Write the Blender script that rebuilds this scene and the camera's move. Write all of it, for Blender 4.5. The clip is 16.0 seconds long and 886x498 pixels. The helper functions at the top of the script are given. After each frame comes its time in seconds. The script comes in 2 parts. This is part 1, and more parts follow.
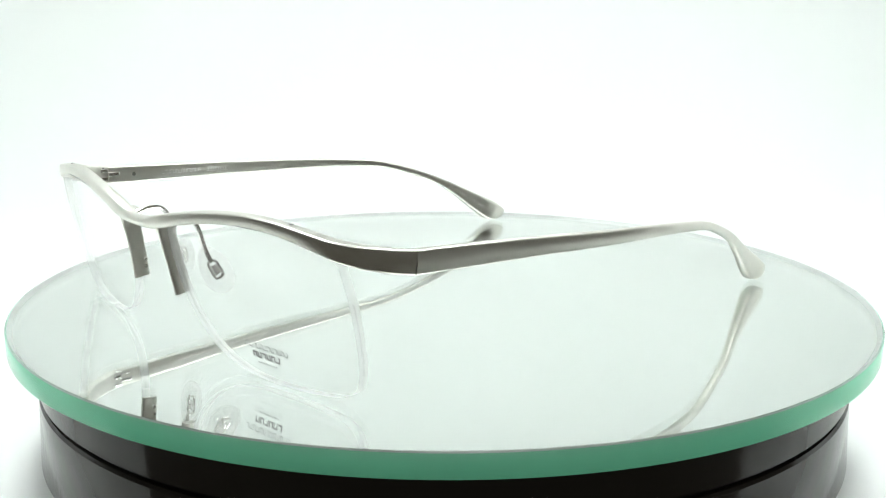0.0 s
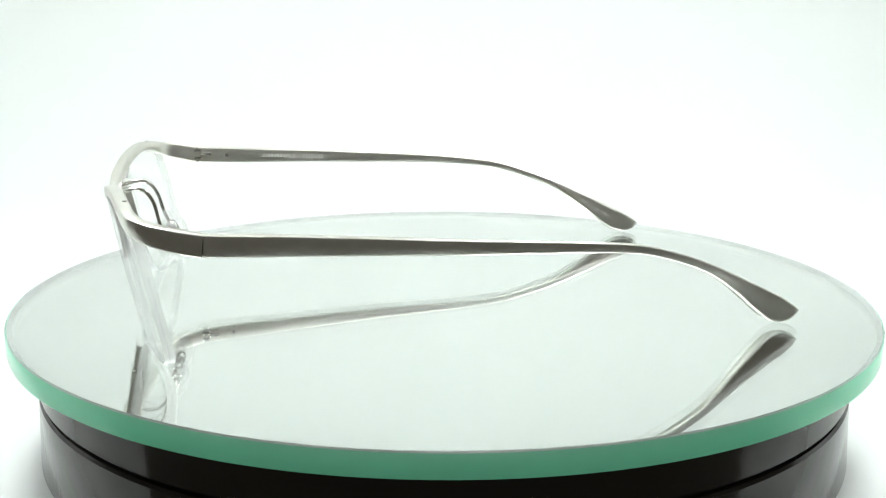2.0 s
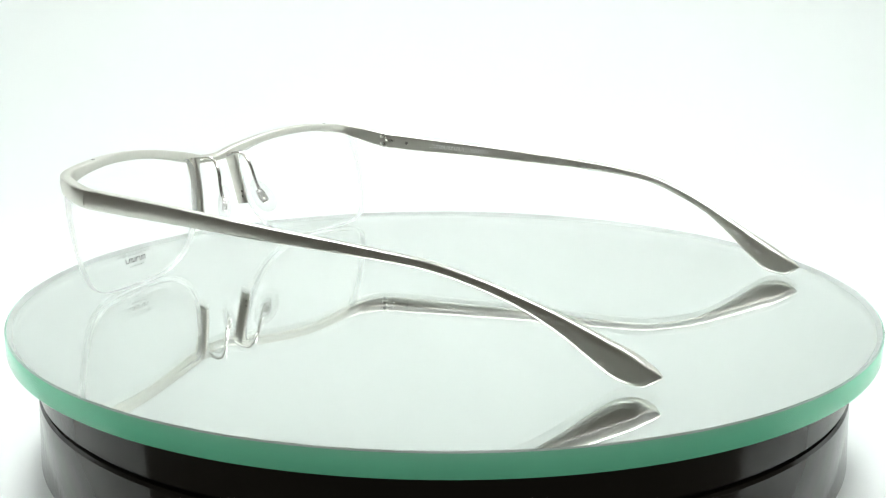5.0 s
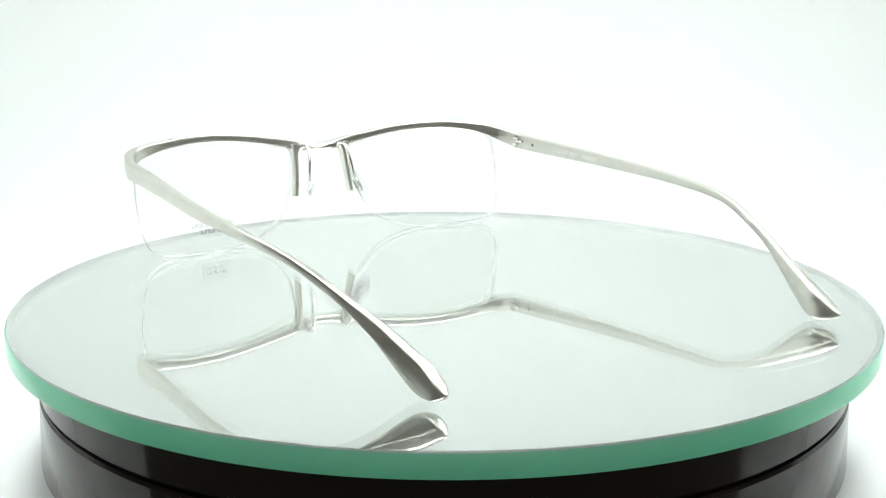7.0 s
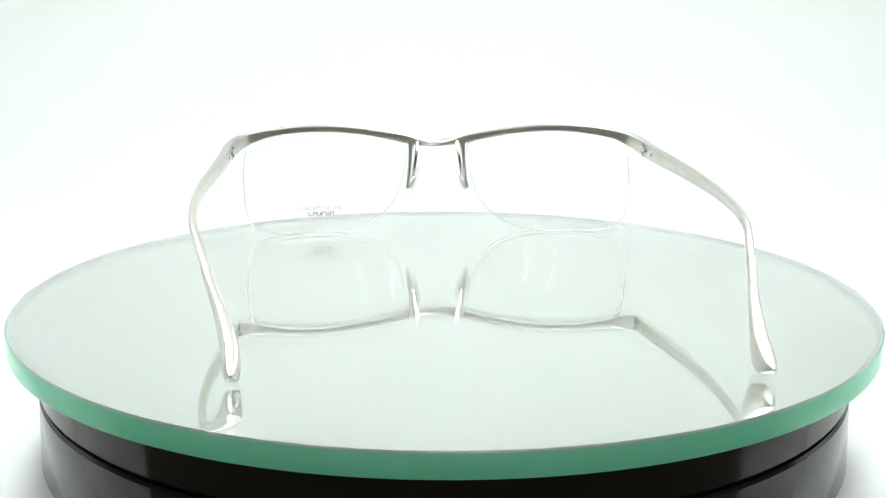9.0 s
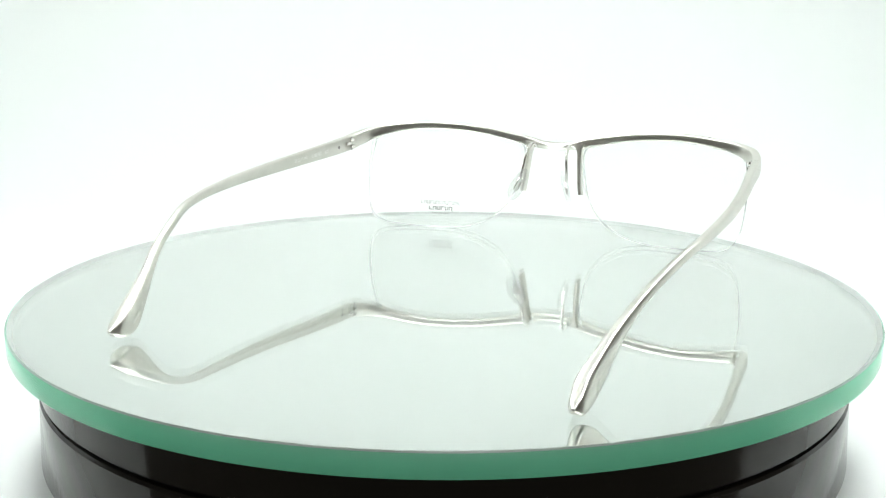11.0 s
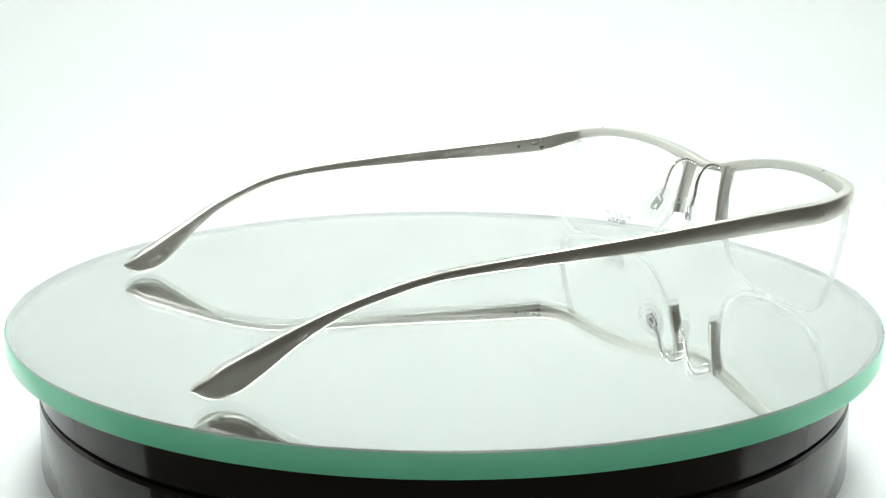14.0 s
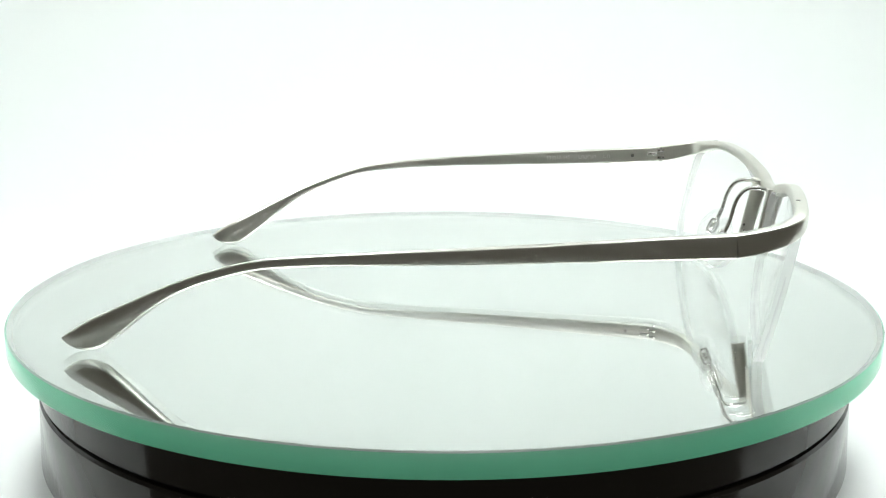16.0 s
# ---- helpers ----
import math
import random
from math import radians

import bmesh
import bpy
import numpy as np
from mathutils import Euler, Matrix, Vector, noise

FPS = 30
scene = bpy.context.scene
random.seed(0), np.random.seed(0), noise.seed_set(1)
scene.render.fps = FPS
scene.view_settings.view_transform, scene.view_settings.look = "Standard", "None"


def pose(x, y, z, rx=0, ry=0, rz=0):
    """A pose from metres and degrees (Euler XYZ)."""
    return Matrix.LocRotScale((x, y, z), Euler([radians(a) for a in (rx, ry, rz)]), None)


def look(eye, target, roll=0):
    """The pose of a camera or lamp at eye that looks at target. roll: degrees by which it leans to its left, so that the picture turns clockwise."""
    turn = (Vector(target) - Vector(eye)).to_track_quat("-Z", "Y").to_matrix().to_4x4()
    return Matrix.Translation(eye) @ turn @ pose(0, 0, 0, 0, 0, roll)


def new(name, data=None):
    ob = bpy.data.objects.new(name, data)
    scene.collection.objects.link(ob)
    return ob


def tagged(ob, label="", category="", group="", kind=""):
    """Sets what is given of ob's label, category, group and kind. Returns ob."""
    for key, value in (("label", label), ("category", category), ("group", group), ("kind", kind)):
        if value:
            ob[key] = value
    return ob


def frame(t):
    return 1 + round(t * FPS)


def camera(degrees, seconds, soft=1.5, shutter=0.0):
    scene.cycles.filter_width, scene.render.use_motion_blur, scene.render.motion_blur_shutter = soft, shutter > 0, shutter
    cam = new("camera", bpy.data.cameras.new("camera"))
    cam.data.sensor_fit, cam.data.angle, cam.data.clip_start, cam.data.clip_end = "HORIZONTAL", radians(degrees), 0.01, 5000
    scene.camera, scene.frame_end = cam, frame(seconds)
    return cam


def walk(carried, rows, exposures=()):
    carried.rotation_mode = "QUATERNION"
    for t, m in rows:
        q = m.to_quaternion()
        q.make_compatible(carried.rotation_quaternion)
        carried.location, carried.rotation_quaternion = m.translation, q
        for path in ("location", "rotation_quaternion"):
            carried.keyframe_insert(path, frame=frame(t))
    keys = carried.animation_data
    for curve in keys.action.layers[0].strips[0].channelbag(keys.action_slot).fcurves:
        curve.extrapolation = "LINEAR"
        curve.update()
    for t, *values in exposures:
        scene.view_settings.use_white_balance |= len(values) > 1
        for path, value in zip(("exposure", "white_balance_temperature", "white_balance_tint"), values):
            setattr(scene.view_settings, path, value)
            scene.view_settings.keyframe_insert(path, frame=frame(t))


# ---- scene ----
cam = camera(44.11, 16.0, soft=1.25)
EYE = Vector((0.0, -0.29134, 0.07656))
PITCH, YAW = radians(12.70), radians(-0.083)
AIM = EYE + Vector((math.sin(YAW) * math.cos(PITCH), math.cos(YAW) * math.cos(PITCH), -math.sin(PITCH)))
walk(cam, [(0.0, look(EYE, AIM, 0.186)), (16.0, look(EYE, AIM, 0.186))], exposures=[(0.0, 0.0), (16.0, 0.0)])

MM = 0.001
GLASS_H = 3.8              # clear glass over the silvering
TURN = -14.042            # degrees per second, clockwise from above
DISC_R, DISC_H = 112.9, 5.4
FLOOR_Z = -40.0
FRONT = -95.0             # front edge of the sheet
WALL_FRONT = 15.0        # open front of the side walls

# ---- light ----
LED_POWER = 300.0
PANEL_POWER = 16.4
world = bpy.data.worlds.new("dim_room")
scene.world = world
world.use_nodes = True
world.node_tree.nodes["Background"].inputs[0].default_value = (1.0, 0.97, 0.80, 1)
world.node_tree.nodes["Background"].inputs[1].default_value = 0.085


# ---- materials ----
def mat(name):
    m = bpy.data.materials.new(name)
    m.use_nodes = True
    nt = m.node_tree
    return m, nt, nt.nodes["Principled BSDF"]


def noise_node(nt, scale, detail=4.0, coords="Object", stretch=None):
    tc = nt.nodes.new("ShaderNodeTexCoord")
    mp = nt.nodes.new("ShaderNodeMapping")
    nt.links.new(tc.outputs[coords], mp.inputs[0])
    if stretch:
        mp.inputs["Scale"].default_value = stretch
    n = nt.nodes.new("ShaderNodeTexNoise")
    n.inputs["Scale"].default_value = scale
    n.inputs["Detail"].default_value = detail
    nt.links.new(mp.outputs[0], n.inputs["Vector"])
    return n


def ramp(nt, src, lo, hi, a=0.3, b=0.7):
    r = nt.nodes.new("ShaderNodeValToRGB")
    r.color_ramp.elements[0].position, r.color_ramp.elements[1].position = a, b
    r.color_ramp.elements[0].color, r.color_ramp.elements[1].color = (*lo, 1), (*hi, 1)
    nt.links.new(src, r.inputs[0])
    return r.outputs[0]


def span(nt, src, lo, hi):
    r = nt.nodes.new("ShaderNodeMapRange")
    r.inputs["To Min"].default_value, r.inputs["To Max"].default_value = lo, hi
    nt.links.new(src, r.inputs[0])
    return r.outputs[0]


def bump(nt, src, bsdf, strength, dist):
    b = nt.nodes.new("ShaderNodeBump")
    b.inputs["Strength"].default_value, b.inputs["Distance"].default_value = strength, dist
    nt.links.new(src, b.inputs["Height"])
    nt.links.new(b.outputs[0], bsdf.inputs["Normal"])


def metal(name, lo, hi, r0, r1, relief=0.15):
    m, nt, p = mat(name)
    p.inputs["Metallic"].default_value = 1.0
    big = noise_node(nt, 180, 3)
    fine = noise_node(nt, 2600, 5, stretch=(1, 0.12, 1))
    nt.links.new(ramp(nt, big.outputs[0], lo, hi), p.inputs["Base Color"])
    nt.links.new(span(nt, fine.outputs[0], r0, r1), p.inputs["Roughness"])
    bump(nt, fine.outputs[0], p, relief, 0.00003)
    return m


SATIN = metal("satin_silver_metal", (0.655, 0.64, 0.59), (0.69, 0.675, 0.625), 0.31, 0.35, 0.012)
POLISHED = metal("polished_silver_wire", (0.78, 0.76, 0.73), (0.84, 0.82, 0.80), 0.12, 0.22, 0.05)
# dark steel of the screws, also the painted shade in holes and slots
STEEL_AND_HOLE_SHADE = metal("dark_screw_steel_and_hole_shade", (0.20, 0.19, 0.18), (0.28, 0.27, 0.25), 0.3, 0.45)


def glassy(name, color, rough, ior):
    m, nt, p = mat(name)
    p.inputs["Base Color"].default_value = (*color, 1)
    p.inputs["Transmission Weight"].default_value = 1.0
    p.inputs["IOR"].default_value = ior
    n = noise_node(nt, 60, 2)
    nt.links.new(span(nt, n.outputs[0], rough, rough + 0.01), p.inputs["Roughness"])
    return m


def thin_clear(name, color, low, rough=0.0, grow=0.45):
    """Thin polished lens: clear straight through, with a mirror gloss that grows towards grazing."""
    m, nt, p = mat(name)
    nt.nodes.remove(p)
    tr, gl, mx = nt.nodes.new("ShaderNodeBsdfTransparent"), nt.nodes.new("ShaderNodeBsdfGlossy"), nt.nodes.new("ShaderNodeMixShader")
    tr.inputs[0].default_value = (*color, 1)
    gl.inputs["Roughness"].default_value = rough
    lw = nt.nodes.new("ShaderNodeLayerWeight")
    pw, ma = nt.nodes.new("ShaderNodeMath"), nt.nodes.new("ShaderNodeMath")
    pw.operation, ma.operation = "POWER", "MULTIPLY_ADD"
    lw.inputs["Blend"].default_value = 0.5
    pw.inputs[1].default_value = 5.0
    ma.inputs[1].default_value, ma.inputs[2].default_value = grow, low
    nt.links.new(lw.outputs["Facing"], pw.inputs[0])
    nt.links.new(pw.outputs[0], ma.inputs[0])
    nt.links.new(ma.outputs[0], mx.inputs[0])
    nt.links.new(tr.outputs[0], mx.inputs[1])
    nt.links.new(gl.outputs[0], mx.inputs[2])
    nt.links.new(mx.outputs[0], nt.nodes["Material Output"].inputs[0])
    return m


LENS = thin_clear("clear_lens", (0.999, 1.0, 0.999), 0.016)
DISC_GLASS = glassy("float_glass", (0.982, 0.994, 0.988), 0.0, 1.5)


def milky(name, color, clear):
    """White, half see-through: a diffuse and a translucent layer under a thin gloss."""
    m, nt, p = mat(name)
    n = noise_node(nt, 900, 3)
    p.inputs["Base Color"].default_value = (*color, 1)
    nt.links.new(span(nt, n.outputs[0], 0.3, 0.5), p.inputs["Roughness"])
    tl = nt.nodes.new("ShaderNodeBsdfTranslucent")
    tl.inputs[0].default_value = (*color, 1)
    tr = nt.nodes.new("ShaderNodeBsdfTransparent")
    m1, m2 = nt.nodes.new("ShaderNodeMixShader"), nt.nodes.new("ShaderNodeMixShader")
    m1.inputs[0].default_value, m2.inputs[0].default_value = 0.5, clear
    nt.links.new(p.outputs[0], m1.inputs[1])
    nt.links.new(tl.outputs[0], m1.inputs[2])
    nt.links.new(m1.outputs[0], m2.inputs[1])
    nt.links.new(tr.outputs[0], m2.inputs[2])
    nt.links.new(m2.outputs[0], nt.nodes["Material Output"].inputs[0])
    return m


LENS_EDGE = milky("ground_lens_edge", (0.97, 0.98, 0.975), 0.66)
CORD = milky("nylon_cord", (0.97, 0.98, 0.975), 0.86)
PAD = milky("clear_silicone", (0.98, 0.985, 0.98), 0.84)

MIRROR, nt, p = mat("silvered_back")
p.inputs["Metallic"].default_value = 1.0
n = noise_node(nt, 25, 3)
nt.links.new(ramp(nt, n.outputs[0], (0.94, 0.965, 0.948), (0.955, 0.978, 0.962)), p.inputs["Base Color"])
p.inputs["Roughness"].default_value = 0.0

# added pale lining: catches light so the green edge looks lit from within
PALE_LINING, nt, p = mat("pale_edge_lining")
n = noise_node(nt, 200, 3)
nt.links.new(ramp(nt, n.outputs[0], (0.93, 0.955, 0.945), (0.95, 0.97, 0.96)), p.inputs["Base Color"])
p.inputs["Roughness"].default_value = 0.5

# polished outer skin of the edge: green clear glass under a thin gloss
EDGE_GREEN = thin_clear("green_glass_edge", (0.52, 1.0, 0.80), 0.03, 0.15, 0.9)
CHAMFER = thin_clear("clear_glass_rim", (0.95, 0.985, 0.97), 0.04, 0.3)

BLACK, nt, p = mat("black_gloss_plastic")
n = noise_node(nt, 35, 4)
f = noise_node(nt, 1500, 2)
nt.links.new(ramp(nt, n.outputs[0], (0.034, 0.0305, 0.0285), (0.046, 0.041, 0.0385)), p.inputs["Base Color"])
nt.links.new(span(nt, n.outputs[0], 0.08, 0.14), p.inputs["Roughness"])
p.inputs["IOR"].default_value = 1.27
bump(nt, f.outputs[0], p, 0.03, 0.00005)

RUBBER, nt, p = mat("black_rubber")
p.inputs["Base Color"].default_value = (0.01, 0.01, 0.01, 1)
p.inputs["Roughness"].default_value = 0.8

WHITE, nt, p = mat("white_backdrop_sheet")
n = noise_node(nt, 6, 3)
f = noise_node(nt, 900, 3)
nt.links.new(ramp(nt, n.outputs[0], (0.84, 0.86, 0.85), (0.855, 0.87, 0.86)), p.inputs["Base Color"])
p.inputs["Roughness"].default_value = 0.75
bump(nt, f.outputs[0], p, 0.05, 0.0001)

INK, nt, p = mat("grey_print")
p.inputs["Base Color"].default_value = (0.38, 0.38, 0.38, 1)
p.inputs["Roughness"].default_value = 0.6
INK_LIGHT, nt, p = mat("pale_grey_print")
p.inputs["Base Color"].default_value = (0.5, 0.51, 0.5, 1)
p.inputs["Roughness"].default_value = 0.6
ENGRAVED, nt, p = mat("pale_engraving")
p.inputs["Base Color"].default_value = (0.86, 0.85, 0.82, 1)
p.inputs["Roughness"].default_value = 0.7

LED_GLOW, nt, p = mat("led_glow")
p.inputs["Base Color"].default_value = (0.8, 0.8, 0.8, 1)
p.inputs["Emission Color"].default_value = (0.965, 1.0, 0.985, 1)
p.inputs["Emission Strength"].default_value = LED_POWER
PANEL_GLOW, nt, p = mat("panel_glow")
p.inputs["Base Color"].default_value = (0.8, 0.8, 0.8, 1)
p.inputs["Emission Color"].default_value = (0.95, 1.0, 0.985, 1)
p.inputs["Emission Strength"].default_value = PANEL_POWER
ALU = metal("strip_aluminium", (0.6, 0.6, 0.6), (0.7, 0.7, 0.7), 0.35, 0.5)


# ---- mesh helpers (millimetres in, metres out) ----
def part(name, bm, materials, parent=None, label="", smooth=40):
    bmesh.ops.recalc_face_normals(bm, faces=bm.faces)
    me = bpy.data.meshes.new(name)
    bm.to_mesh(me)
    bm.free()
    me.transform(Matrix.Scale(MM, 4))
    for m in materials if isinstance(materials, (list, tuple)) else [materials]:
        me.materials.append(m)
    if smooth:
        me.shade_smooth()
        me.set_sharp_from_angle(angle=radians(smooth))
    ob = new(name, me)
    if parent:
        ob.parent = parent
    if label:
        tagged(ob, label)
    return ob


def spline(keys, n):
    """Smooth curve through rows of equal length, n samples evenly spread over the first column's arc."""
    k = np.array(keys, float)
    d = np.concatenate([[0], np.cumsum(np.maximum(np.linalg.norm(np.diff(k[:, :3], axis=0), axis=1), 1e-6))])
    q = np.linspace(0, d[-1], n)
    m = np.gradient(k, d, axis=0)
    i = np.clip(np.searchsorted(d, q, side="right") - 1, 0, len(d) - 2)
    h = (d[i + 1] - d[i])[:, None]
    t = ((q - d[i])[:, None]) / h
    return ((2 * t**3 - 3 * t**2 + 1) * k[i] + (t**3 - 2 * t**2 + t) * h * m[i]
            + (-2 * t**3 + 3 * t**2) * k[i + 1] + (t**3 - t**2) * h * m[i + 1])


def profile(w, h, r, steps=3, crown=0.0):
    """Rounded rectangle, w across and h high."""
    r = min(r, w * 0.49, h * 0.49)
    out = []
    for cx, cy, a0 in ((w / 2 - r, h / 2 - r, 0), (-w / 2 + r, h / 2 - r, 90), (-w / 2 + r, -h / 2 + r, 180), (w / 2 - r, -h / 2 + r, 270)):
        for s in range(steps + 1):
            a = radians(a0 + 90 * s / steps)
            out.append((cx + r * math.cos(a), cy + r * math.sin(a)))
        if a0 == 90 and crown:
            out.append((-w / 2 - crown * h, 0.0))
    if crown:
        out.append((w / 2 + crown * h, 0.0))
    return out


def loft(bm, rows, up=(0, 0, 1), steps=3, caps=True, crown=0.0):
    """Rows: x, y, z, width, height, corner radius. The width lies across the way, square to up."""
    rows = np.array(rows, float)
    pts = [Vector(r[:3]) for r in rows]
    rings = []
    for i, p0 in enumerate(pts):
        t = (pts[min(i + 1, len(pts) - 1)] - pts[max(i - 1, 0)]).normalized()
        side = t.cross(Vector(up)).normalized()
        top = side.cross(t).normalized()
        rings.append([bm.verts.new(p0 + side * a + top * b) for a, b in profile(*rows[i, 3:6], steps, crown)])
    for a, b in zip(rings, rings[1:]):
        for j in range(len(a)):
            k = (j + 1) % len(a)
            bm.faces.new((a[j], a[k], b[k], b[j]))
    if caps:
        bm.faces.new(list(reversed(rings[0])))
        bm.faces.new(rings[-1])
    return rings


def lathe(bm, prof, seg=192, mats=None):
    """Closed solid of revolution round z from (r, z) rows that begin and end at r = 0 or form a ring."""
    rings = []
    for r, z in prof:
        if r < 1e-6:
            rings.append([bm.verts.new((0, 0, z))])
        else:
            rings.append([bm.verts.new((r * math.cos(2 * math.pi * s / seg), r * math.sin(2 * math.pi * s / seg), z)) for s in range(seg)])
    for i, (a, b) in enumerate(zip(rings, rings[1:])):
        for s in range(seg):
            k = (s + 1) % seg
            if len(a) == 1:
                f = bm.faces.new((a[0], b[s], b[k]))
            elif len(b) == 1:
                f = bm.faces.new((a[s], b[0], a[k]))
            else:
                f = bm.faces.new((a[s], b[s], b[k], a[k]))
            if mats:
                f.material_index = mats[i]


def box(bm, size, at, turn=None):
    m = Matrix.Translation(at) @ (turn.to_4x4() if turn else Matrix.Identity(4)) @ Matrix.Diagonal((*size, 1))
    return bmesh.ops.create_cube(bm, size=1.0, matrix=m)["verts"]


def slab(bm, size, at, bevel, turn=None):
    vs = box(bm, size, at, turn)
    es = list({e for v in vs for e in v.link_edges})
    bmesh.ops.bevel(bm, geom=es, offset=bevel, segments=2, affect="EDGES", profile=0.5)


# ---- the photo box ----
def photo_box():
    # swept sheet: floor, bend, back
    R, back, half, th = 150.0, 420.0, 330.0, 2.0
    line = [(FRONT, FLOOR_Z), (back - R, FLOOR_Z)]
    for s in range(1, 17):
        a = radians(90 * s / 16)
        line.append((back - R + R * math.sin(a), FLOOR_Z + R - R * math.cos(a)))
    line.append((back, 312.0))
    bm = bmesh.new()
    cols = []
    for off in (0.0, th):
        for x in (-half, half):
            cols.append([bm.verts.new((x, y + (off if i > 1 else 0), z - off)) for i, (y, z) in enumerate(line)])
    a, b, c, d = cols
    for i in range(len(line) - 1):
        bm.faces.new((a[i], b[i], b[i + 1], a[i + 1]))
        bm.faces.new((c[i], c[i + 1], d[i + 1], d[i]))
        bm.faces.new((a[i], a[i + 1], c[i + 1], c[i]))
        bm.faces.new((b[i], d[i], d[i + 1], b[i + 1]))
    bm.faces.new((a[0], c[0], d[0], b[0]))
    bm.faces.new((a[-1], b[-1], d[-1], c[-1]))
    ob = part("backdrop", bm, WHITE)
    tagged(ob, "seamless white sweep sheet curving up behind the turntable", "backdrop", kind="structure")
    for name, x in (("wall_left", -336.0), ("wall_right", 336.0)):
        bm = bmesh.new()
        box(bm, (8, 422 - WALL_FRONT, 352), (x, (422 + WALL_FRONT) / 2, 136))
        tagged(part(name, bm, WHITE, smooth=0), "plain white side wall of a photo light box", "wall", kind="structure")
    bm = bmesh.new()
    box(bm, (664, 862, 8), (0, -9, 316))
    tagged(part("ceiling", bm, WHITE, smooth=0), "plain white ceiling of a photo light box", "ceiling", kind="structure")


def led_strip(x, y, length, count, step, size, label):
    bm = bmesh.new()
    slab(bm, (14 * size, length, 4 * size), (0, 0, -2 * size), 0.8 * size)
    strip = tagged(new("led_strip"), label, "light strip", group="strips under the box ceiling")
    part("backing", bm, ALU, strip)
    first = None
    for i in range(count):
        if first is None:
            bm = bmesh.new()
            lathe(bm, [(0, 0), (5.0 * size, 0), (5.0 * size, -1.0), (4.2 * size, -2.2 * size), (2.2 * size, -3.0 * size), (0, -3.2 * size)], 16)
            first = part("led", bm, LED_GLOW, strip)
            o = first
        else:
            o = new("led", first.data)
            o.parent = strip
        o.location = (0, (i - (count - 1) / 2) * step * MM, -4 * size * MM)
    strip.location = (x * MM, y * MM, 0.312)


def fill_panel(x, y, width, length):
    """Added fill light under the ceiling: aluminium tray with a milky glowing cover."""
    lamp = tagged(new("fill_panel"), "added long white fill light with milky cover and aluminium tray", "ceiling light", group="panels under the box ceiling")
    bm = bmesh.new()
    slab(bm, (width + 8, length + 8, 8), (0, 0, -4), 1.5)
    part("tray", bm, ALU, lamp)
    bm = bmesh.new()
    slab(bm, (width, length, 4), (0, 0, -10.0), 1.2)
    part("diffuser", bm, PANEL_GLOW, lamp, "milky glowing cover")
    lamp.location = (x * MM, y * MM, 0.312)


photo_box()
# two added fill panels give most of the light in the box
for x in (-140, 140):
    fill_panel(x, -5, 60, 390)
for x in (15, 47):
    led_strip(x, -288, 72, 4, 15, 0.5, "short aluminium strip with four white lights")


# ---- turntable ----
def turntable():
    root = tagged(new("turntable"), "round black glossy motor turntable on the white sheet", "turntable")
    z0 = -DISC_H
    bm = bmesh.new()
    lathe(bm, [(0, z0), (105.2, z0), (106, z0 - 0.8), (106.2, -16.3), (105.6, -16.7), (0, -16.7)])
    part("platter", bm, BLACK, root, "black glossy rotating platter rim")
    bm = bmesh.new()
    lathe(bm, [(0, -16.7), (104.6, -16.7), (104.6, -17.8), (0, -17.8)])
    part("gap_ring", bm, RUBBER, root, "dark recessed gap ring")
    bm = bmesh.new()
    lathe(bm, [(0, -17.8), (105.7, -17.8), (106.3, -18.4), (107.0, -35.2), (106.0, -36.6), (0, -36.6)])
    part("housing", bm, BLACK, root, "black glossy plastic housing")
    first = None
    for a in range(4):
        if first is None:
            bm = bmesh.new()
            lathe(bm, [(0, -36.6), (7, -36.6), (6.4, FLOOR_Z), (0, FLOOR_Z)], 24)
            first = part("rubber_foot", bm, RUBBER, root)
            o = first
        else:
            o = new("rubber_foot", first.data)
            o.parent = root
        o.location = (0.08 * math.cos(math.pi * (0.25 + a / 2)), 0.08 * math.sin(math.pi * (0.25 + a / 2)), 0)


def glass_disc():
    root = tagged(new("glass_disc"), "thick round mirror-backed glass disc with green edge", "glass disc")
    c, h, w = 0.3, DISC_H - 0.05, 0.5
    bm = bmesh.new()
    lathe(bm, [(0, 0), (DISC_R - w, 0), (DISC_R - c, 0), (DISC_R - 0.04, -c)], 256, [0, 1, 1])
    plate = part("glass_plate", bm, [DISC_GLASS, CHAMFER], root, "clear glass plate with chamfered rim", smooth=20)
    bm = bmesh.new()
    lathe(bm, [(DISC_R - 0.04, -c), (DISC_R, -c - 0.1), (DISC_R, -h + 0.3), (DISC_R - 0.1, -h)], 256)
    part("edge_skin", bm, EDGE_GREEN, plate, "polished green outer skin of the glass edge", smooth=50)
    # mirror layer, plus an added sloped lining that brightens the edge behind its skin
    bm = bmesh.new()
    lathe(bm, [(0, -GLASS_H), (DISC_R - 1.6, -GLASS_H), (DISC_R - w, -0.03), (DISC_R - 0.15, -h), (0, -h)], 256, [0, 1, 1, 1])
    part("silvered_back", bm, [MIRROR, PALE_LINING], root, "silvered mirror layer with an added pale lining that brightens the edge", smooth=20)
    return root


turntable()
disc = glass_disc()


# ---- the eyeglasses: x across (wearer's right is +), y forward, z up from the glass ----
PLACE = pose(-0.04897, -0.03760, 0, 0, 0, 130.53)


def lens_y(x, z=31.0):
    """The lens surface: wrapped sideways, leaning back towards its foot."""
    a = abs(x) - 38.0
    return 21.7 - 0.14 * a - a * a / 300.0 - 0.21 * (31.0 - z) - (z - 17.0) ** 2 / 420.0


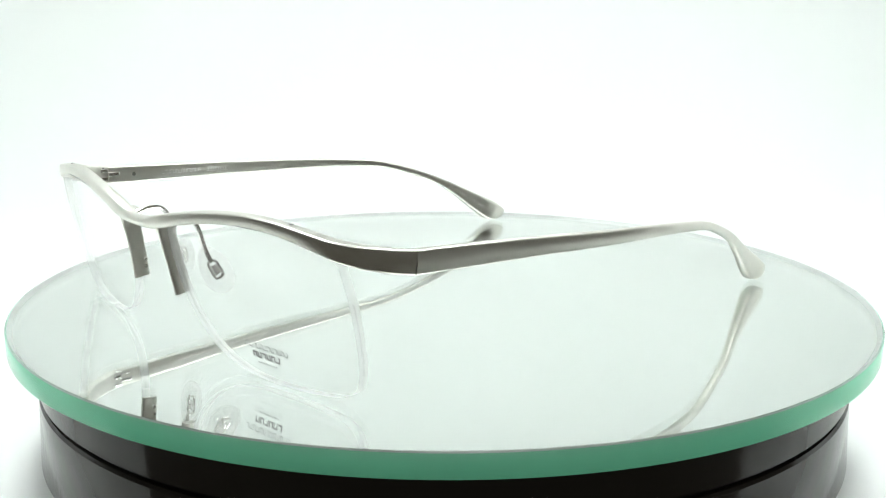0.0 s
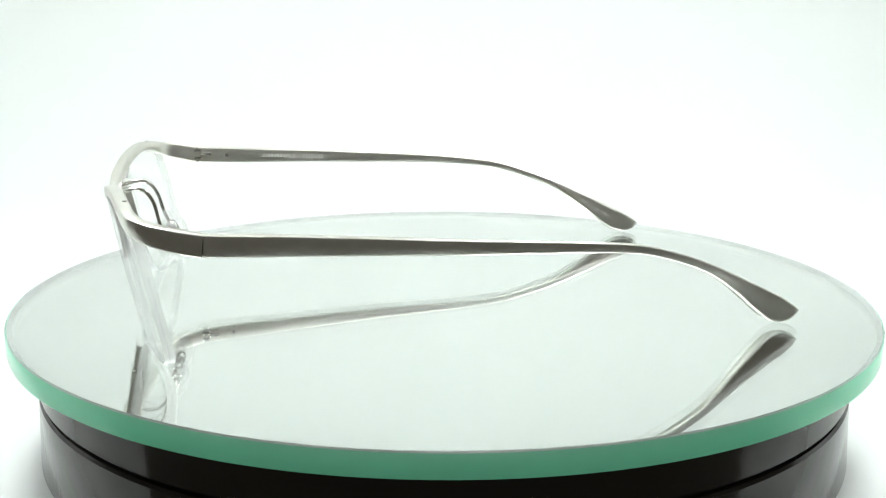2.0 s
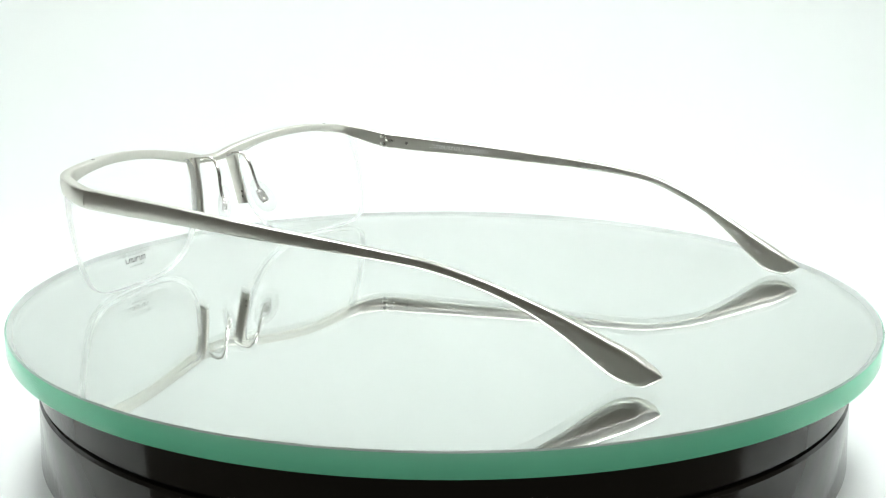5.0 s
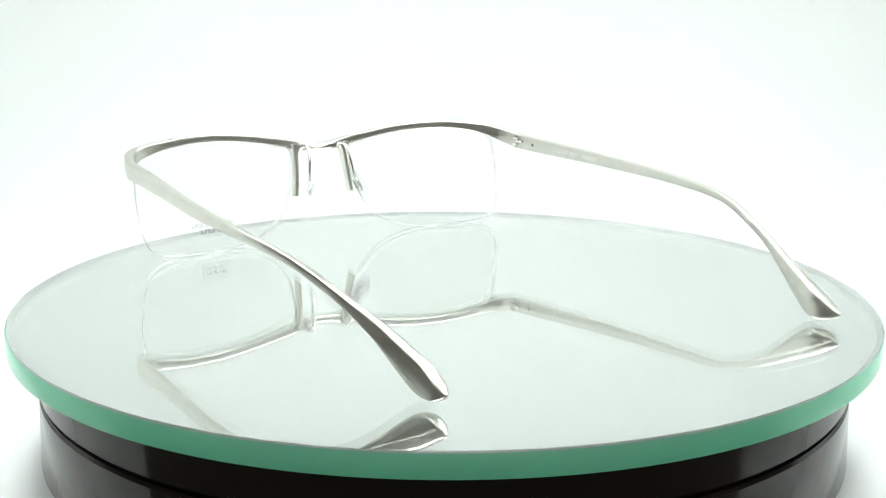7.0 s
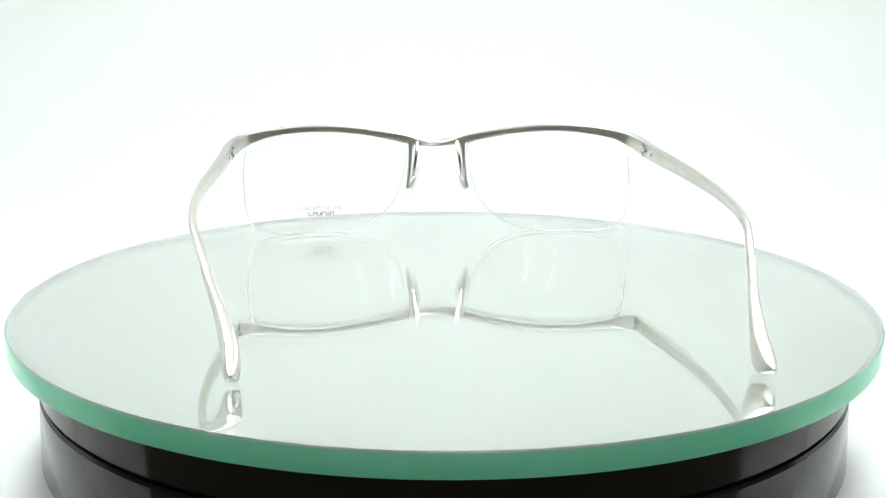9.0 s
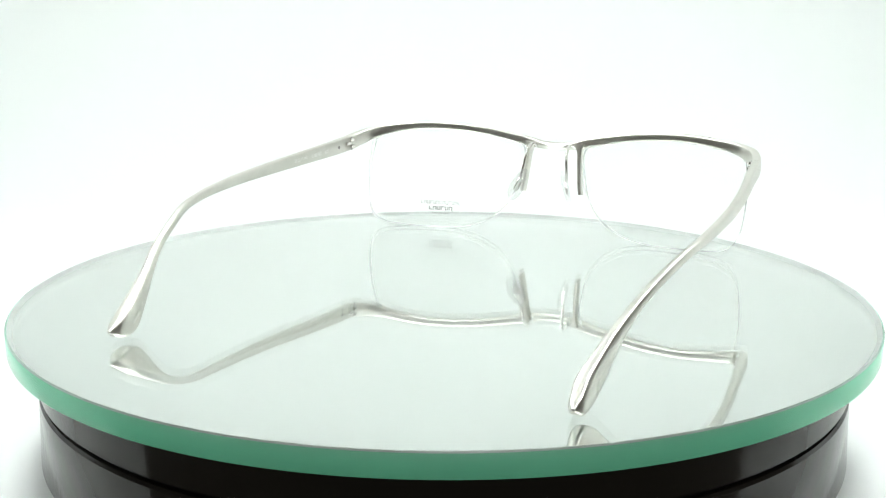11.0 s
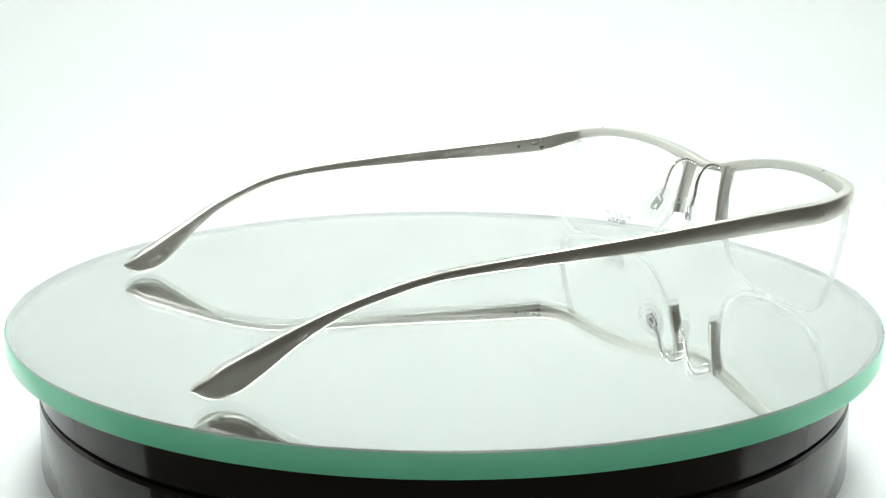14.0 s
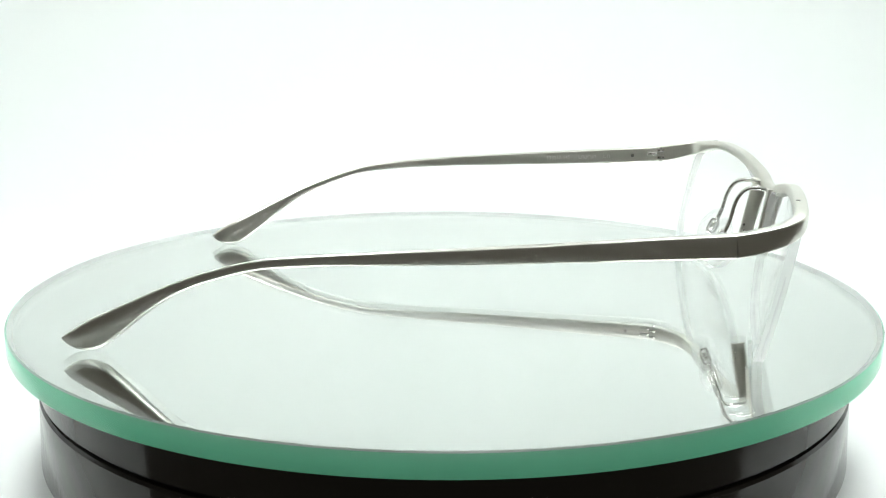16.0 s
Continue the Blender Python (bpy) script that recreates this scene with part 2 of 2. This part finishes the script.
# brow line: x, y, z, depth, height, corner radius
BROW = [(0, 24.4, 29.3, 2.6, 2.5, 1.2), (5, 24.3, 29.6, 2.8, 2.7, 1.0), (10, 24.1, 30.6, 3.0, 3.0, 0.55),
        (18, 23.5, 32.3, 3.0, 2.7, 0.55), (28, 22.4, 33.9, 2.9, 2.5, 0.55), (37.8, 20.9, 34.7, 2.9, 2.5, 0.55),
        (47.4, 19.4, 34.6, 2.9, 2.6, 0.55), (54.1, 18.2, 33.9, 2.9, 2.8, 0.55), (58.9, 17.2, 33.1, 2.9, 3.2, 0.55),
        (63.0, 15.7, 32.2, 2.9, 3.7, 0.55), (65.9, 12.9, 31.2, 2.8, 4.3, 0.55), (67.6, 8.8, 30.2, 2.7, 4.7, 0.55),
        (68.5, 4.8, 29.4, 2.6, 4.9, 0.55), (68.85, 2.3, 29.05, 2.6, 4.9, 0.55)]
# temple: x, y, z, thickness, height, corner radius
TEMPLE = [(68.87, 2.29, 29.0, 2.6, 4.9, 0.5), (69.5, -10, 28.4, 2.4, 4.7, 0.5), (71.0, -30, 27.5, 2.1, 4.1, 0.5),
          (71.9, -50, 26.5, 1.9, 3.5, 0.5), (71.6, -70, 25.5, 1.8, 2.8, 0.5), (70.4, -85, 24.4, 1.8, 2.3, 0.5),
          (68.8, -95, 23.1, 1.8, 2.1, 0.5), (66.2, -105, 20.2, 1.9, 2.1, 0.5), (63.5, -115, 16.2, 2.0, 2.4, 0.5),
          (61.2, -124, 11.1, 2.3, 4.1, 0.7), (59.8, -131, 6.7, 3.0, 5.9, 0.8), (59.0, -136, 3.9, 3.4, 6.6, 0.9),
          (59.0, -139.5, 2.9, 3.2, 5.0, 0.9), (59.1, -142.0, 2.85, 2.3, 2.4, 0.6), (59.2, -143.2, 2.85, 0.8, 0.5, 0.22)]


def side_rows(rows, s):
    """The wearer's left side (s = -1) is a little shorter and turned in."""
    out = []
    for x, y, z, *rest in rows:
        if s < 0 and y < 0:
            x -= float(np.interp(-y, (0, 30, 70, 115, 131, 143), (0.2, 2.0, 2.7, 3.8, 5.7, 7.0)))
            y *= 0.98
        out.append((s * x, y, z, *rest))
    return out


def brow_z(x):
    k = np.array(BROW)
    return float(np.interp(abs(x), k[:, 0], k[:, 2] - k[:, 4] / 2))


# lens outline: x, z below the brow
LENS_LOW = [(64.2, 29.0), (65.2, 22.0), (65.1, 14.0), (64.2, 7.5), (62.4, 3.6), (58.9, 1.5), (53.0, 0.5), (44.0, 0.05), (36.0, 0.1),
            (30.0, 0.8), (24.5, 2.4), (19.5, 5.2), (15.5, 9.4), (12.9, 14.2), (11.4, 20.0), (10.4, 25.0), (10.6, 28.4), (12.2, 30.6)]


def lens_outline():
    low = spline([(x, z, 0) for x, z in LENS_LOW], 70)
    pts = [(a[0], a[1]) for a in low]
    for x in np.linspace(14.0, 62.0, 36):
        pts.append((x, brow_z(x) + 0.3))
    return pts


def lens_mesh(s):
    pts = lens_outline()
    bm = bmesh.new()
    cx, cz = 38.0, 17.0
    layers = []
    for face, off in (("front", 1.1), ("back", -1.1)):
        rings = []
        for f in (1.0, 0.85, 0.65, 0.42, 0.2):
            ring = []
            for x, z in pts:
                px, pz = cx + (x - cx) * f, cz + (z - cz) * f
                y = lens_y(px, pz) + off
                ring.append(bm.verts.new((s * px, y, pz)))
            rings.append(ring)
        mid = bm.verts.new((s * cx, lens_y(cx, cz) + off, cz))
        layers.append((rings, mid))
    n = len(pts)
    for rings, mid in layers:
        for a, b in zip(rings, rings[1:]):
            for j in range(n):
                k = (j + 1) % n
                bm.faces.new((a[j], a[k], b[k], b[j]))
        for j in range(n):
            bm.faces.new((rings[-1][j], rings[-1][(j + 1) % n], mid))
    fr, bk = layers[0][0][0], layers[1][0][0]
    for j in range(n):
        k = (j + 1) % n
        bm.faces.new((fr[j], fr[k], bk[k], bk[j])).material_index = 1
    return bm


def on_lens(x, z, off):
    return Vector((x, lens_y(x, z) + off, z))


def print_bars(parent, name, spec, at, along, up, out, material, label):
    """Small flat bars: rows of (u, v, width, height) about the point at."""
    bm = bmesh.new()
    turn = Matrix((along, out, up)).transposed()
    for u, v, w, h in spec:
        box(bm, (w, 0.03, h), at + along * u + up * v, turn)
    return part(name, bm, material, parent, label, smooth=0)


def strokes(n, w, h, v=0.0, t=0.17):
    """Hollow letter-sized blocks: two uprights and a bar each."""
    step, out = w / n, []
    for i in range(n):
        u, a = -w / 2 + step * (i + 0.5), step * 0.32
        out += [(u - a, v, t, h), (u + a, v, t, h)] if i % 3 else [(u - a, v, t, h)]
        out.append((u, v + (h / 2 - t / 2) * (1 if i % 2 else -1), 2 * a + t - 0.02, t))
    return out


def letters(n, w, h, gap=0.28, v=0.0):
    step = w / n
    return [(-w / 2 + step * (i + 0.5), v, step * (1 - gap), h) for i in range(n)]


def face_frame(rows, s, y):
    """Point on the temple's inner face at y, with the directions along it (forward), up and out of it."""
    i = int(np.argmin(abs(rows[:, 1] - y)))
    a, b = Vector(rows[max(i - 1, 0), :3]), Vector(rows[min(i + 1, len(rows) - 1), :3])
    t = (b - a).normalized()
    if t.y > 0:
        t = -t
    k = (y - rows[i, 1]) / t.y if abs(t.y) > 0.1 else 0.0
    side = t.cross(Vector((0, 0, 1))).normalized()
    if side.x * s > 0:
        side = -side
    along = -t * (1 if s < 0 else -1)
    up = side.cross(along)
    if up.z < 0:
        up = -up
    return Vector(rows[i, :3]) + t * k + side * (rows[i, 3] / 2 + 0.035 * rows[i, 4] + 0.005), along, up, side


def sign(text, height, at, along, up, out, material, parent, name, label):
    """Engraved letters in the built-in font, as a thin mesh."""
    cu = bpy.data.curves.new(name, "FONT")
    cu.body, cu.size, cu.extrude, cu.align_x, cu.align_y = text, height * 1.4, 0.02, "CENTER", "CENTER"
    tmp = bpy.data.objects.new(name, cu)
    scene.collection.objects.link(tmp)
    bpy.context.view_layer.update()
    me = bpy.data.meshes.new_from_object(tmp.evaluated_get(bpy.context.evaluated_depsgraph_get()))
    bpy.data.objects.remove(tmp)
    bm = bmesh.new()
    bm.from_mesh(me)
    bm.transform(Matrix.Translation(at) @ Matrix((along, up, out)).transposed().to_4x4())
    part(name, bm, material, parent, label, smooth=0)


def engraving(temple, rows, s):
    if s > 0:
        at, u, v, n = face_frame(rows, s, -21.0)
        print_bars(temple, "engraved_brand", strokes(14, 13.2, 1.15, 0.0, 0.17), at, u, v, n, ENGRAVED, "pale engraved bars")
        at, u, v, n = face_frame(rows, s, -33.4)
        print_bars(temple, "engraved_mark", [(0, 0.52, 7.4, 0.13), (0, -0.52, 7.4, 0.13)] + letters(8, 6.8, 0.55, 0.5), at, u, v, n, ENGRAVED, "pale engraved bars in a box")
    else:
        at, u, v, n = face_frame(rows, s, -31.4)
        sign("53", 1.1, at - u * 1.0, u, v, n, ENGRAVED, temple, "engraved_size", "pale engraved size numbers")
        print_bars(temple, "engraved_box", [(0.7, 0.45, 0.9, 0.14), (0.7, -0.45, 0.9, 0.14), (0.3, 0, 0.14, 0.9), (1.1, 0, 0.14, 0.9)], at, u, v, n, ENGRAVED, "pale engraved square")
        sign("17-145", 1.1, at + u * 3.7, u, v, n, ENGRAVED, temple, "engraved_size", "pale engraved size numbers")
        at, u, v, n = face_frame(rows, s, -20.0)
        print_bars(temple, "engraved_name", strokes(6, 5.8, 1.05, 0.0, 0.17), at, u, v, n, ENGRAVED, "pale engraved bars")
        at, u, v, n = face_frame(rows, s, -13.8)
        print_bars(temple, "engraved_code", strokes(2, 2.2, 1.05, 0.0, 0.17), at, u, v, n, ENGRAVED, "pale engraved bars")
    for y, n_, w in ((-124.6, 5, 3.6), (-128.6, 2, 1.2), (-132.2, 7, 4.0)):
        at, u, v, n = face_frame(rows, s, y)
        print_bars(temple, "tip_engraving", strokes(n_, w, 0.9, 0.0, 0.14), at, u, v, n, ENGRAVED, "pale engraved bars")


def eyeglasses():
    root = tagged(new("eyeglasses"), "half-rim silver metal eyeglasses with clear lenses on mirror glass", "eyeglasses")

    # brow bar with both end pieces
    half = spline(BROW, 60)
    left = half[::-1].copy()
    left[:, 0] *= -1
    bm = bmesh.new()
    loft(bm, np.concatenate([left, half[1:]]), up=(0, 0.06, 1), steps=4, crown=0.035)
    brow = part("brow_bar", bm, SATIN, root, "satin silver brow bar with end pieces")

    for s in (1, -1):
        # temple
        bm = bmesh.new()
        rows = spline(side_rows(TEMPLE, s), 90)
        loft(bm, rows, crown=0.035)
        temple = part("temple", bm, SATIN, root, "slim satin silver temple with paddle tip")
        # hinge knuckles at the inner side
        bm = bmesh.new()
        for y, z, l in ((4.6, 30.4, 2.2), (4.6, 28.1, 2.2), (2.0, 29.25, 3.4)):
            slab(bm, (1.5, l, 1.05), (s * 67.4, y - 1.2, z), 0.25)
        hinge = part("hinge", bm, POLISHED, root, "small silver three-knuckle hinge")
        bm = bmesh.new()
        for z in (27.1, 31.0):
            bmesh.ops.create_cone(bm, cap_ends=True, segments=16, radius1=0.7, radius2=0.6, depth=0.5, matrix=Matrix.Translation((s * 67.9, 3.6, z)))
        part("hinge_screw", bm, STEEL_AND_HOLE_SHADE, hinge)
        # dark disc on the inner face of the temple for the shade in a hole
        bm = bmesh.new()
        bmesh.ops.create_cone(bm, cap_ends=True, segments=16, radius1=0.55, radius2=0.55, depth=0.3,
                              matrix=Matrix.Translation(face_frame(rows, s, -5.6)[0]) @ Matrix.Rotation(radians(90), 4, "Y"))
        part("pin_hole_shade", bm, STEEL_AND_HOLE_SHADE, temple, "dark round disc for the shade in a pin hole")

        # dark slab set on the end piece for the shade inside a slot
        bm = bmesh.new()
        slab(bm, (0.3, 3.0, 1.3), (s * 66.98, 8.0, 30.1), 0.1)
        part("hinge_slot_shade", bm, STEEL_AND_HOLE_SHADE, brow, "dark slab for the shade in the slot beside the hinge")
        # dark disc on top of the brow bar for a hole's shade
        bm = bmesh.new()
        bmesh.ops.create_cone(bm, cap_ends=True, segments=12, radius1=0.5, radius2=0.5, depth=0.2, matrix=Matrix.Translation((s * 52.0, 18.1, 35.55)))
        part("cord_hole_shade", bm, STEEL_AND_HOLE_SHADE, brow, "tiny dark disc for the shade in a hole")
        engraving(temple, rows, s)

        # nasal bracket
        bm = bmesh.new()
        rows = spline([(s * 8.6, 23.0, 30.6, 4.0, 3.4, 0.5), (s * 8.7, 22.9, 29.4, 4.1, 2.3, 0.5), (s * 9.0, 22.6, 27.6, 4.1, 1.5, 0.5),
                       (s * 9.1, 22.0, 25.0, 4.0, 1.3, 0.6), (s * 9.5, 21.0, 20.0, 3.9, 1.25, 0.58), (s * 10.2, 20.0, 14.0, 3.8, 1.25, 0.58)], 24)
        loft(bm, rows, up=(s, 0, 0.0))
        br = part("lens_bracket", bm, SATIN, root, "flat silver bracket beside the nose gap")
        for z in (16.4, 18.0):
            bm = bmesh.new()
            bmesh.ops.create_cone(bm, cap_ends=True, segments=12, radius1=0.4, radius2=0.35, depth=0.3,
                                  matrix=Matrix.Translation((s * (10.3 - (z - 14) * 0.13 - 0.6), 19.4, z)) @ Matrix.Rotation(radians(90), 4, "Y"))
            part("rivet", bm, POLISHED, br)

        # pad arm: wire from the bridge back and down
        bm = bmesh.new()
        keys = [(6.8, 23.2, 29.4), (6.6, 21.4, 30.2), (6.6, 19.2, 30.7), (6.7, 17.0, 30.4), (6.9, 15.4, 28.9), (7.2, 14.3, 26.4), (7.6, 13.7, 23.4), (8.0, 13.0, 20.8), (8.2, 12.5, 19.4)]
        loft(bm, spline([(s * a - 0.05 * k, b - (0.9 + s * 0.4) * k / 8, c, 1.1, 1.1, 0.53) for k, (a, b, c) in enumerate(keys)], 40), up=(1, 0, 0.2), steps=2)
        part("pad_arm", bm, POLISHED, root, "thin bent silver wire pad arm")

        # nose pad: clear teardrop with a small metal box in it
        bm = bmesh.new()
        bmesh.ops.create_uvsphere(bm, u_segments=32, v_segments=20, radius=1.0)
        for v in bm.verts:
            z = v.co.z
            flat = math.copysign(abs(v.co.x) ** 0.8, v.co.x)
            v.co = Vector((flat * 1.05, v.co.y * (3.5 - 0.6 * z), z * 5.8))
        m = Matrix.Translation((s * 8.4 - 0.4, 10.7 - s * 0.4, 17.6)) @ Euler((radians(-26), radians(-14 * s), radians(22 * s))).to_matrix().to_4x4()
        bm.transform(m)
        pad = part("nose_pad", bm, PAD, root, "clear soft silicone nose pad")
        bm = bmesh.new()
        ring = [(0, 1.05 * a, 2.0 * b) for a, b in ((0, 1.1), (0.8, 0.95), (1, 0.6), (1, -0.6), (0.8, -0.95), (0, -1.05), (-0.8, -0.95), (-1, -0.6), (-1, 0.6), (-0.8, 0.95), (0, 1.1))]
        loft(bm, [(*q, 0.7, 0.55, 0.2) for q in ring], up=(1, 0, 0), steps=2)
        slab(bm, (0.5, 1.2, 2.4), (s * 0.25, 0, 0), 0.15)
        bm.transform(m)
        part("pad_insert", bm, POLISHED, pad, "small silver loop inside the pad")

        # lens with its nylon cord
        lens = part("lens", lens_mesh(s), [LENS, LENS_EDGE], root, "thin clear curved lens")
        bm = bmesh.new()
        low = spline([(x, z, 0) for x, z in LENS_LOW[1:-3]], 60)
        loft(bm, [(*(on_lens(s * a, b, 0.0) if s > 0 else on_lens(-a, b, 0.0)), 0.5, 0.5, 0.24) for a, b, _ in low], up=(0, 1, 0), steps=2)
        part("nylon_cord", bm, CORD, lens, "clear nylon cord round the lens edge")
        if s < 0:
            at = on_lens(-39.9, 8.0, 1.14)
            nx = Vector((1, 0.12, 0)).normalized()
            up = Vector((0, 0.16, 1)).normalized()
            out = up.cross(nx).normalized()
            up = nx.cross(out)
            print_bars(lens, "brand_print", strokes(13, 14.6, 1.2), at, nx, up, out, INK_LIGHT, "pale grey printed bars")
            print_bars(lens, "model_print", strokes(6, 8.8, 1.35, -2.0, 0.36), at, nx, up, out, INK, "dark grey printed bars")
            print_bars(lens, "small_print", letters(8, 6.4, 0.4, 0.5, -3.7), at, nx, up, out, INK_LIGHT, "pale grey fine print bars")
    return root


glasses = eyeglasses()


def motions():
    rows = [(i * 0.5, i * 0.5 * TURN) for i in range(33)]
    walk(disc, [(t, pose(0, 0, 0, 0, 0, a)) for t, a in rows])
    walk(glasses, [(t, pose(0, 0, 0, 0, 0, a) @ PLACE) for t, a in rows])


motions()
